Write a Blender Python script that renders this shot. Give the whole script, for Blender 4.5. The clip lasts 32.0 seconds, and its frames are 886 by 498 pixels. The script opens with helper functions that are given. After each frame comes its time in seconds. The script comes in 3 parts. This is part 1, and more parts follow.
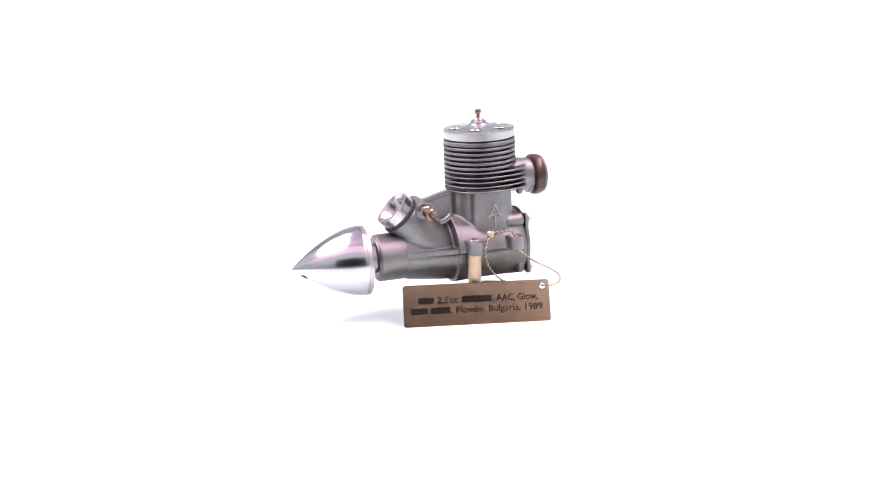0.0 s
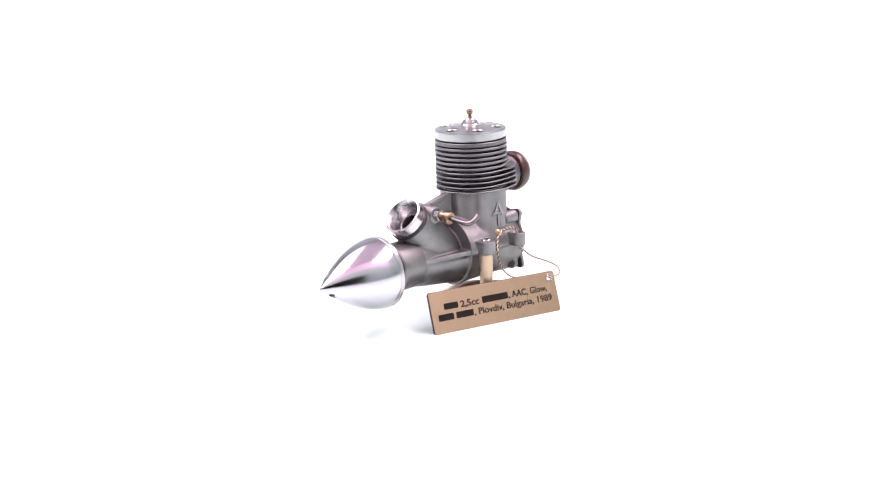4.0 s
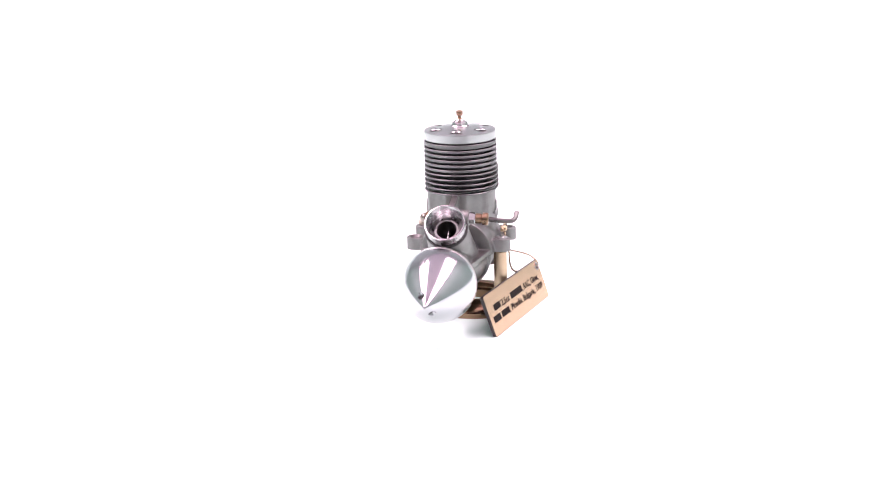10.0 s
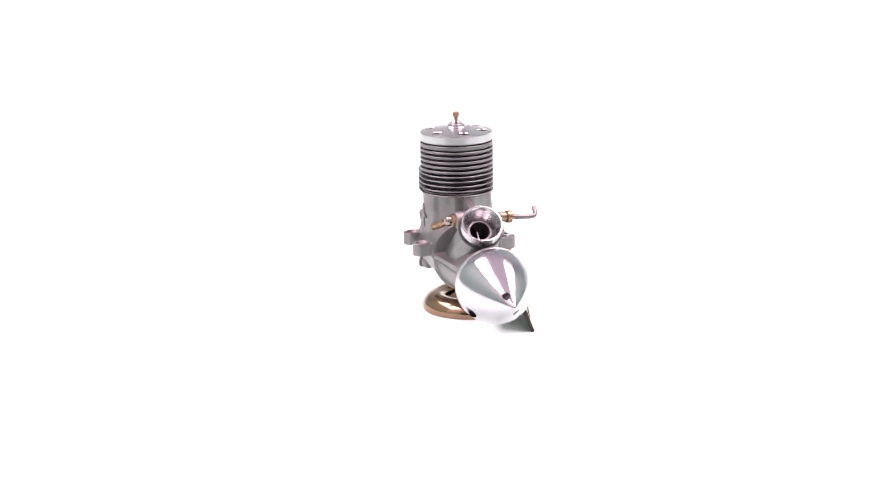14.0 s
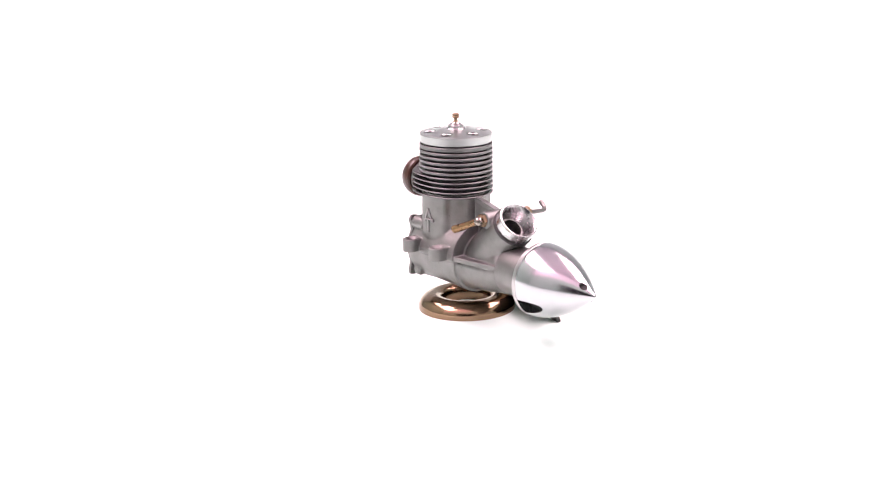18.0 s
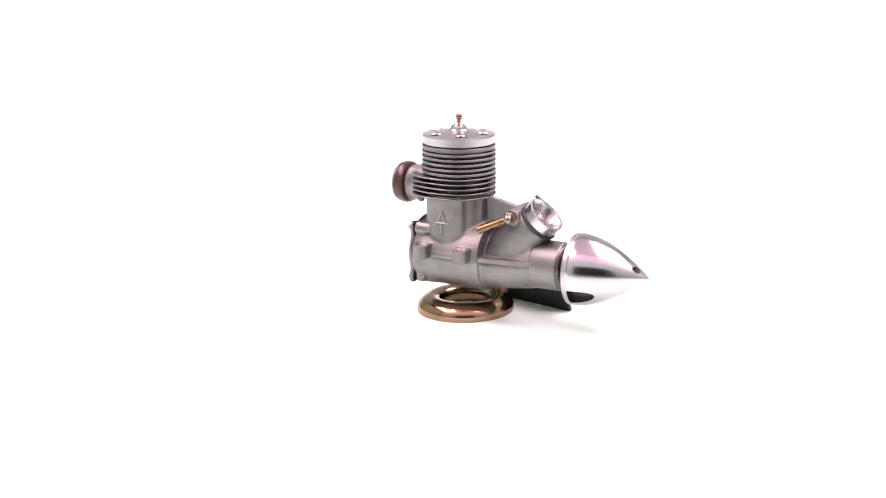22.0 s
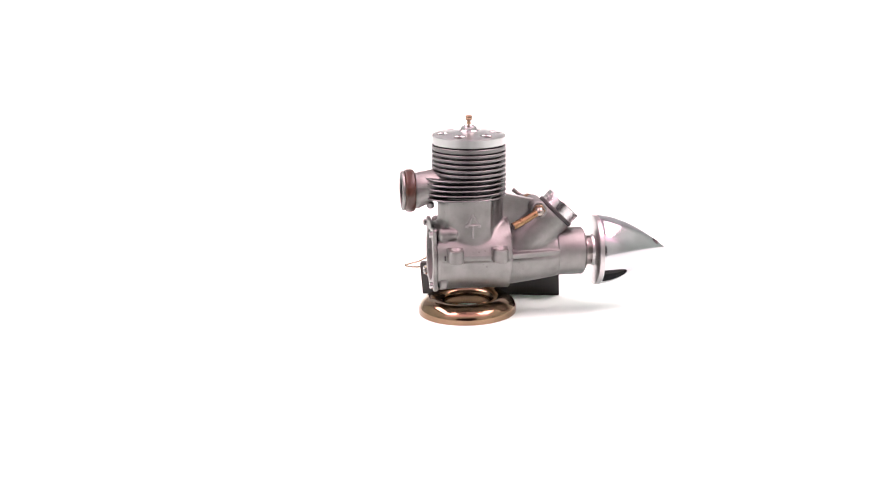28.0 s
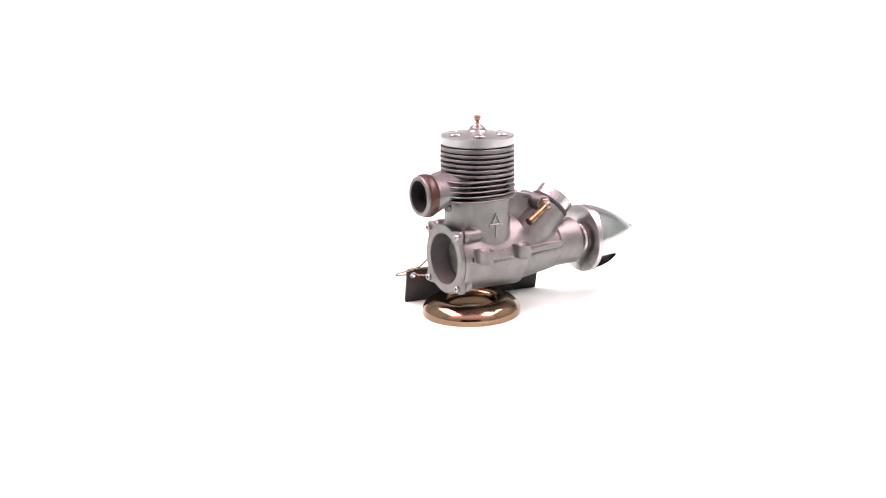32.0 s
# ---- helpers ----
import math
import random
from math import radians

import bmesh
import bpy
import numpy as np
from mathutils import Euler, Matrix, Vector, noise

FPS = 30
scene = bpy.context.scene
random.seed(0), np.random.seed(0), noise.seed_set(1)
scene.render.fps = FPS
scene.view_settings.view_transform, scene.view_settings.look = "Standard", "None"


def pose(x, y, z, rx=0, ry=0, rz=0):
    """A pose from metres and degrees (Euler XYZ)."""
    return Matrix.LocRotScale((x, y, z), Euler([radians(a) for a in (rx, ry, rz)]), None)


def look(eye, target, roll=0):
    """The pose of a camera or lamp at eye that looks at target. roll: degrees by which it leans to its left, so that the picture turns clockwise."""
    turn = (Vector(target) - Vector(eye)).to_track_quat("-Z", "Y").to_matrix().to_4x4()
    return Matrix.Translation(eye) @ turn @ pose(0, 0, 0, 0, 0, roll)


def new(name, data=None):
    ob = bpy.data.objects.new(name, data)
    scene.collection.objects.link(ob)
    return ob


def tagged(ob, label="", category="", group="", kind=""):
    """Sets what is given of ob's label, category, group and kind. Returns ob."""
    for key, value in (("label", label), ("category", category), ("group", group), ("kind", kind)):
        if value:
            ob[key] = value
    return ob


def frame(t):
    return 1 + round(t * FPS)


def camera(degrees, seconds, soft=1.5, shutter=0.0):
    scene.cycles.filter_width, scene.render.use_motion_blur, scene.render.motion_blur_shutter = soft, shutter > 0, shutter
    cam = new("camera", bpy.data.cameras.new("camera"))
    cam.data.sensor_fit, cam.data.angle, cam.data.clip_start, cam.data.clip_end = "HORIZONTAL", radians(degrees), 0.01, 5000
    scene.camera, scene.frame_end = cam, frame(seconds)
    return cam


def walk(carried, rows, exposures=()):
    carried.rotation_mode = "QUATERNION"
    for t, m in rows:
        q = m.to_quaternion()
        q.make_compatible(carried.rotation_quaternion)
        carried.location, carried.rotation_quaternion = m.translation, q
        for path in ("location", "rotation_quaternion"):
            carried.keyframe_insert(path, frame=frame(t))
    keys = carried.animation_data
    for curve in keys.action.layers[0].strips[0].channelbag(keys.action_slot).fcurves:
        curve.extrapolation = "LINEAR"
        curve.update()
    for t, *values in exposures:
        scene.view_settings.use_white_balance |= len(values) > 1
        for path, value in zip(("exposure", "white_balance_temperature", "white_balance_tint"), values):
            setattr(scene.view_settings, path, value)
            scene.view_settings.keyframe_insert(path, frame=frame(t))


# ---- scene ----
cam = camera(38.564, 32.0, soft=1.15)

# ---- camera: still, on a tripod before the turning engine ----
EYE = Vector((0.0, -0.51308, 0.16299))
YAW, PITCH = -0.028644, 0.260356
VIEW = Vector((math.cos(PITCH) * math.sin(YAW), math.cos(PITCH) * math.cos(YAW), -math.sin(PITCH)))
CAMERA_POSE = look(EYE, EYE + VIEW, -1.505)
# its automatic white balance drifts from cool to warm
TINTS = [(0.0, 0.0, 6250, 2), (8.0, 0.0, 6300, 2), (13.0, 0.0, 6500, 3), (17.0, 0.0, 6700, 3), (25.0, 0.03, 6950, 4), (32.0, 0.03, 6950, 4)]
walk(cam, [(0.0, CAMERA_POSE), (32.0, CAMERA_POSE)], TINTS)

# the table turns once a minute about the world's z axis
START_ANGLE, SPEED = -29.35, 5.9895          # degrees, degrees a second
SEAT = pose(-0.0031, 0.0077, 0, 0, 0, 230)   # engine side: x to the spinner, y to its left
LEAN = SEAT @ pose(0, 0, 0.02595, 0, 1.2, 0)  # the engine's shaft line, nose a little down


# the motor's slight unevenness: seconds, degrees
DRIFT_T = (0, 3, 6, 9, 12, 14.5, 17, 20, 23, 25.5, 28, 30, 32)
DRIFT = (-0.12, -0.2, -0.1, 0.08, 0.26, 0.33, 0.3, 0.0, -0.27, -0.28, -0.09, 0.02, 0.09)


def turned(m, t):
    return pose(0, 0, 0, 0, 0, START_ANGLE + SPEED * t + float(np.interp(t, DRIFT_T, DRIFT))) @ m


# ---- light: two LED strips under the roof of an added tent, open to a dim room ----
world = bpy.data.worlds.new("world")
scene.world = world
world.use_nodes = True
world.node_tree.nodes["Background"].inputs["Color"].default_value = (0.52, 0.47, 0.53, 1)
world.node_tree.nodes["Background"].inputs["Strength"].default_value = 0.2


def strip_lamp(x):
    """A long, slightly pink LED strip under the roof."""
    lamp = new("strip_lamp", bpy.data.lights.new("strip_lamp", "AREA"))
    lamp.data.shape = "RECTANGLE"
    lamp.data.size, lamp.data.size_y = 0.5, 0.92
    lamp.data.energy = 20.6
    lamp.data.color = (1.0, 0.7, 0.82)
    lamp.matrix_world = pose(x, 0.05, 0.87, 0, math.copysign(15, x), 0)


strip_lamp(-0.41)
strip_lamp(0.41)


# ---- materials ----
def material(name, color, rough=0.5, metal=0.0, grain_size=2000.0, bump=0.0, rough_var=0.0, wear=0.0, wear_size=90.0, pits=0.0):
    """A surface with fine grain (bump, roughness) and broad wear in its colour."""
    m = bpy.data.materials.new(name)
    m.use_nodes = True
    nt = m.node_tree
    b = nt.nodes["Principled BSDF"]
    b.inputs["Base Color"].default_value = (*color, 1)
    b.inputs["Roughness"].default_value = rough
    b.inputs["Metallic"].default_value = metal
    tc = nt.nodes.new("ShaderNodeTexCoord")

    def noise_node(size, detail):
        n = nt.nodes.new("ShaderNodeTexNoise")
        n.inputs["Scale"].default_value = size
        n.inputs["Detail"].default_value = detail
        nt.links.new(tc.outputs["Object"], n.inputs["Vector"])
        return n

    def ranged(src, lo, hi):
        r = nt.nodes.new("ShaderNodeMapRange")
        r.inputs["From Min"].default_value, r.inputs["From Max"].default_value = 0.3, 0.7
        r.inputs["To Min"].default_value, r.inputs["To Max"].default_value = lo, hi
        nt.links.new(src, r.inputs["Value"])
        return r.outputs["Result"]

    broad = noise_node(wear_size, 4)
    if wear:
        mix = nt.nodes.new("ShaderNodeMix")
        mix.data_type = "RGBA"
        mix.inputs["A"].default_value = (*[c * (1 - wear) for c in color], 1)
        mix.inputs["B"].default_value = (*[min(1, c * (1 + wear * 0.5)) for c in color], 1)
        nt.links.new(ranged(broad.outputs["Fac"], 0, 1), mix.inputs["Factor"])
        nt.links.new(mix.outputs["Result"], b.inputs["Base Color"])
    if pits:
        # scattered small dark casting pores
        spots = noise_node(620, 1)
        ramp = nt.nodes.new("ShaderNodeMapRange")
        ramp.inputs["From Min"].default_value, ramp.inputs["From Max"].default_value = 0.735, 0.8
        nt.links.new(spots.outputs["Fac"], ramp.inputs["Value"])
        dark = nt.nodes.new("ShaderNodeMix")
        dark.data_type = "RGBA"
        dark.inputs["B"].default_value = (*[c * (1 - pits) for c in color], 1)
        nt.links.new(ramp.outputs["Result"], dark.inputs["Factor"])
        if wear:
            nt.links.new(mix.outputs["Result"], dark.inputs["A"])
        nt.links.new(dark.outputs["Result"], b.inputs["Base Color"])
    if rough_var:
        nt.links.new(ranged(broad.outputs["Fac"], max(0.02, rough - rough_var), rough + rough_var), b.inputs["Roughness"])
    if bump:
        fine = noise_node(grain_size, 6)
        bp = nt.nodes.new("ShaderNodeBump")
        bp.inputs["Strength"].default_value = bump
        bp.inputs["Distance"].default_value = 0.0001
        nt.links.new(fine.outputs["Fac"], bp.inputs["Height"])
        nt.links.new(bp.outputs["Normal"], b.inputs["Normal"])
    return m


def turned_metal(name, color, rough, axis, pitch, bump, wear=0.08):
    """Lathe-turned metal: fine rings about an axis, as bump."""
    m = material(name, color, rough, 1.0, wear=wear, rough_var=rough * 0.1, wear_size=260)
    nt = m.node_tree
    b = nt.nodes["Principled BSDF"]
    tc = nt.nodes.new("ShaderNodeTexCoord")
    w = nt.nodes.new("ShaderNodeTexNoise")
    w.noise_dimensions = "1D"
    w.inputs["Scale"].default_value = pitch
    w.inputs["Detail"].default_value = 2
    s = nt.nodes.new("ShaderNodeSeparateXYZ")
    nt.links.new(tc.outputs["Object"], s.inputs["Vector"])
    nt.links.new(s.outputs[axis], w.inputs["W"])
    bp = nt.nodes.new("ShaderNodeBump")
    bp.inputs["Strength"].default_value = bump
    bp.inputs["Distance"].default_value = 0.00008
    nt.links.new(w.outputs["Fac"], bp.inputs["Height"])
    nt.links.new(bp.outputs["Normal"], b.inputs["Normal"])
    return m


PAPER = material("white_paper", (0.78, 0.97, 0.9), 0.8, wear=0.015, wear_size=6, bump=0.05, grain_size=900)
TABLE = material("grey_table_top", (0.2, 0.26, 0.247), 0.45, wear=0.1, wear_size=20)
# unseen flaps, paler than the sides to brighten the name tag's face
FLAP = material("flap_fabric", (0.45, 0.53, 0.5), 0.9, wear=0.03, wear_size=8)
# unseen back wall, its grey set for reflections in the head's top
BACKING = material("grey_backing_cloth", (0.28, 0.345, 0.338), 0.9, wear=0.06, wear_size=8)
# unseen tent sides, kept grey-green to dim reflections in upright metal
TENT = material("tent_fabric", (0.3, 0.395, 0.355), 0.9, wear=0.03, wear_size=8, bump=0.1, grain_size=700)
# pink of the added, unseen roof tints reflections in upward-facing metal
ROOF = material("roof_fabric", (0.74, 0.6, 0.69), 0.9, wear=0.03, wear_size=8)
ROOM = material("dim_room_wall", (0.18, 0.175, 0.185), 0.9, wear=0.1, wear_size=3)
CAST = material("cast_aluminium", (0.228, 0.233, 0.226), 0.5, 1.0, bump=0.85, grain_size=1100, rough_var=0.07, wear=0.24, wear_size=170, pits=0.35)
TURNED_Z = turned_metal("turned_aluminium", (0.4, 0.405, 0.405), 0.27, "Z", 5200, 0.08)
HEAD = turned_metal("satin_turned_aluminium", (0.43, 0.45, 0.445), 0.31, "Z", 5200, 0.03, wear=0.04)
TURNED_X = turned_metal("turned_front_aluminium", (0.46, 0.455, 0.455), 0.3, "X", 5200, 0.3)
POLISHED = turned_metal("polished_aluminium", (0.47, 0.48, 0.495), 0.17, "X", 3800, 0.15, wear=0.03)
POLISHED_DULL = turned_metal("bored_aluminium", (0.47, 0.47, 0.475), 0.27, "X", 3000, 0.06)
COLLAR = turned_metal("collar_aluminium", (0.225, 0.228, 0.222), 0.5, "X", 2500, 0.2, wear=0.14)
FIN = turned_metal("fin_aluminium", (0.185, 0.189, 0.189), 0.42, "Z", 6500, 0.12)
BRIGHT_EDGE = material("bright_edge_aluminium", (0.48, 0.475, 0.475), 0.36, 1.0, wear=0.15, wear_size=250, bump=0.3, grain_size=900)
RELIEF = material("pale_cast_relief", (0.3, 0.3, 0.295), 0.46, 1.0, bump=0.4, grain_size=1100, wear=0.2, wear_size=300)
MACHINED = material("machined_aluminium", (0.27, 0.265, 0.262), 0.55, 1.0, wear=0.12, wear_size=200, bump=0.2)
# shade between the fins is put into this dark colour
CORE = material("shaded_cylinder_wall", (0.1, 0.097, 0.1), 0.5, 0.8, wear=0.3, wear_size=200)
STEEL = material("bright_steel", (0.4, 0.4, 0.4), 0.27, 1.0, rough_var=0.06, wear=0.1)
DARK_STEEL = material("dark_steel", (0.17, 0.165, 0.16), 0.35, 1.0, wear=0.2)
BRASS = material("brass", (0.235, 0.15, 0.08), 0.3, 1.0, rough_var=0.08, wear=0.2, wear_size=400)
BRIGHT_BRASS = material("bright_brass", (0.3, 0.265, 0.235), 0.28, 1.0, rough_var=0.05, wear=0.15, wear_size=400)
DARK_COPPER = material("dark_copper", (0.13, 0.075, 0.055), 0.42, 1.0, wear=0.3, wear_size=500)
COPPERY = material("coppery_brass", (0.27, 0.19, 0.125), 0.33, 1.0, rough_var=0.08, wear=0.25, wear_size=400)
BRONZE = material("polished_bronze", (0.3, 0.2, 0.128), 0.13, 1.0, rough_var=0.07, wear=0.18, wear_size=70)
RUBBER = material("black_rubber", (0.02, 0.02, 0.02), 0.55, bump=0.1)
BROWN_RUBBER = material("brown_rubber", (0.045, 0.016, 0.009), 0.32, wear=0.25, wear_size=150, bump=0.1)
PLATE_FACE = turned_metal("brushed_copper_sheet", (0.72, 0.485, 0.325), 0.22, "Y", 2600, 0.2, wear=0.03)
POST = material("satin_brass", (0.5, 0.4, 0.275), 0.45, 1.0, wear=0.08, wear_size=300)
SHAFT = material("oiled_shaft_steel", (0.32, 0.3, 0.29), 0.3, 1.0, wear=0.15)
PLATE_CORE = material("black_plate_core", (0.02, 0.019, 0.018), 0.5, bump=0.1)
INK = material("engraved_black", (0.012, 0.01, 0.009), 0.9)
INK.node_tree.nodes["Principled BSDF"].inputs["Specular IOR Level"].default_value = 0.15
GOLD_THREAD = material("gold_thread", (0.62, 0.5, 0.33), 0.35, 0.9, wear=0.3, wear_size=900)
BLACK_THREAD = material("black_thread", (0.03, 0.028, 0.025), 0.7)
# near-black filling that paints the shade inside holes and slots
HOLLOW = material("shaded_hollow", (0.03, 0.03, 0.03), 0.6, 0.3)


# ---- building helpers; lengths in millimetres ----
MM = 0.001
X_AXIS = Matrix.Rotation(math.pi / 2, 4, "Y")   # a lathe's z turned to x


def at(x, y, z):
    return Matrix.Translation((x, y, z))


def along(a, b):
    """A frame at a whose z points to b."""
    d = Vector(b) - Vector(a)
    return Matrix.Translation(a) @ d.to_track_quat("Z", "Y").to_matrix().to_4x4()


def lathe(profile, m=Matrix(), seg=48, bm=None, turn=0.0, closed=False):
    """Turns (radius, height) points about z; radius 0 closes an end; closed joins the last point to the first."""
    bm = bm or bmesh.new()
    rings = []
    for r, h in profile:
        if r < 1e-6:
            rings.append([bm.verts.new(m @ Vector((0, 0, h)))])
        else:
            rings.append([bm.verts.new(m @ Vector((r * math.cos(2 * math.pi * k / seg + turn), r * math.sin(2 * math.pi * k / seg + turn), h))) for k in range(seg)])
    pairs = list(zip(rings, rings[1:])) + ([(rings[-1], rings[0])] if closed else [])
    for a, b in pairs:
        for k in range(seg):
            j = (k + 1) % seg
            if len(a) == 1 and len(b) == 1:
                continue
            if len(a) == 1:
                bm.faces.new((a[0], b[j], b[k]))
            elif len(b) == 1:
                bm.faces.new((a[k], a[j], b[0]))
            else:
                bm.faces.new((a[k], a[j], b[j], b[k]))
    return bm


def rod(a, b, r, seg=24, bm=None, edge=0.15, r2=None, turn=0.0):
    """A round (or with few sides, hexagonal) bar from a to b with broken edges."""
    n = (Vector(b) - Vector(a)).length
    r2 = r2 or r
    e = min(edge, r * 0.4, n * 0.3)
    return lathe([(0, 0), (r - e, 0), (r, e), (r2, n - e), (r2 - e, n), (0, n)], along(a, b), seg, bm, turn)


def prism(outline, h0, h1, m=Matrix(), bm=None, edge=0.0):
    """A plate with that outline, from h0 to h1 along m's z."""
    bm = bm or bmesh.new()
    cx, cy = sum(p[0] for p in outline) / len(outline), sum(p[1] for p in outline) / len(outline)

    def ring(h, inset):
        vs = []
        for x, y in outline:
            d = Vector((cx - x, cy - y))
            d = d.normalized() * inset if inset else Vector((0, 0))
            vs.append(bm.verts.new(m @ Vector((x + d.x, y + d.y, h))))
        return vs
    levels = [ring(h0, 0), ring(h1, 0)] if not edge else [ring(h0, edge), ring(h0 + edge, 0), ring(h1 - edge, 0), ring(h1, edge)]
    n = len(outline)
    for a, b in zip(levels, levels[1:]):
        for k in range(n):
            bm.faces.new((a[k], a[(k + 1) % n], b[(k + 1) % n], b[k]))
    bm.faces.new(levels[0][::-1])
    bm.faces.new(levels[-1])
    return bm


def spline(points, step):
    """Points about step apart on a smooth curve through the given ones."""
    ps = [Vector(p) for p in points]
    ps = [2 * ps[0] - ps[1]] + ps + [2 * ps[-1] - ps[-2]]
    out = []
    for a, b, c, d in zip(ps, ps[1:], ps[2:], ps[3:]):
        n = max(2, int((c - b).length / step))
        for k in range(n):
            t = k / n
            out.append(0.5 * (2 * b + (c - a) * t + (2 * a - 5 * b + 4 * c - d) * t * t + (3 * b - a - 3 * c + d) * t ** 3))
    return out + [ps[-2]]


def sweep(path, r, seg=10, bm=None, helix=0.0, pitch=1.0, phase=0.0):
    """A round wire along a path; helix winds it about the path at that radius. r: one radius, or one for each point."""
    bm = bm or bmesh.new()
    n = len(path)
    rr = r if isinstance(r, (list, tuple)) else [r] * n
    up = Vector((0.31, 0.2, 0.93))
    rings, run = [], 0.0
    for k, p in enumerate(path):
        d = (path[min(k + 1, n - 1)] - path[max(k - 1, 0)]).normalized()
        if k:
            run += (p - path[k - 1]).length
        up = (up - d * up.dot(d)).normalized()
        side = d.cross(up)
        a = phase + run / pitch * 2 * math.pi
        c = p + (up * math.cos(a) + side * math.sin(a)) * helix
        rings.append([bm.verts.new(c + (up * math.cos(q) + side * math.sin(q)) * rr[k]) for q in [2 * math.pi * j / seg for j in range(seg)]])
    for a, b in zip(rings, rings[1:]):
        for k in range(seg):
            bm.faces.new((a[k], a[(k + 1) % seg], b[(k + 1) % seg], b[k]))
    bm.faces.new(rings[0][::-1])
    bm.faces.new(rings[-1])
    return bm


def mesh_of(bm, name="mesh"):
    bmesh.ops.recalc_face_normals(bm, faces=bm.faces)
    me = bpy.data.meshes.new(name)
    bm.to_mesh(me)
    bm.free()
    return me


def shaped(bm, cut=None, fuse=0.0, smooth=0):
    """Fuses overlapping solids into one casting with soft fillets, and cuts holes; gives a bmesh back."""
    ob = new("blank", mesh_of(bm))
    if fuse:
        mod = ob.modifiers.new("fuse", "REMESH")
        mod.mode, mod.voxel_size = "VOXEL", fuse
        if smooth:
            sm = ob.modifiers.new("soften", "SMOOTH")
            sm.factor, sm.iterations = 0.5, smooth
    tool = None
    if cut:
        tool = new("cutter", mesh_of(cut))
        mod = ob.modifiers.new("cut", "BOOLEAN")
        mod.operation, mod.object, mod.solver = "DIFFERENCE", tool, "EXACT" if not fuse else "MANIFOLD"
    me = bpy.data.meshes.new_from_object(ob.evaluated_get(bpy.context.evaluated_depsgraph_get()))
    out = bmesh.new()
    out.from_mesh(me)
    for o in (ob, tool):
        if o:
            bpy.data.objects.remove(o)
    bpy.data.meshes.remove(me)
    return out


def part(name, bm, mat, parent, label="", sharp=32):
    """Links a bmesh in millimetres as one mesh object under a thing or a part."""
    bm.transform(Matrix.Scale(MM, 4))
    me = mesh_of(bm, name)
    me.materials.append(mat)
    me.polygons.foreach_set("use_smooth", [True] * len(me.polygons))
    me.set_sharp_from_angle(angle=radians(sharp))
    ob = new(name, me)
    ob.parent = parent
    return tagged(ob, label)


def thing(name, m, label, category):
    root = new(name)
    root.empty_display_size = 0.01
    root.matrix_world = m
    return tagged(root, label, category)


def smoothstep(a, b, x):
    t = min(1, max(0, (x - a) / (b - a)))
    return t * t * (3 - 2 * t)


# ---- the unseen tent and room, added to shape light and reflections ----
def sheet(name, verts, faces, mat, label, thick=0.004, smooth=False):
    me = bpy.data.meshes.new(name)
    me.from_pydata(verts, [], faces)
    me.materials.append(mat)
    if smooth:
        me.polygons.foreach_set("use_smooth", [True] * len(me.polygons))
    ob = new(name, me)
    s = ob.modifiers.new("thickness", "SOLIDIFY")
    s.thickness, s.offset = thick, -1
    return tagged(ob, label, kind="structure")


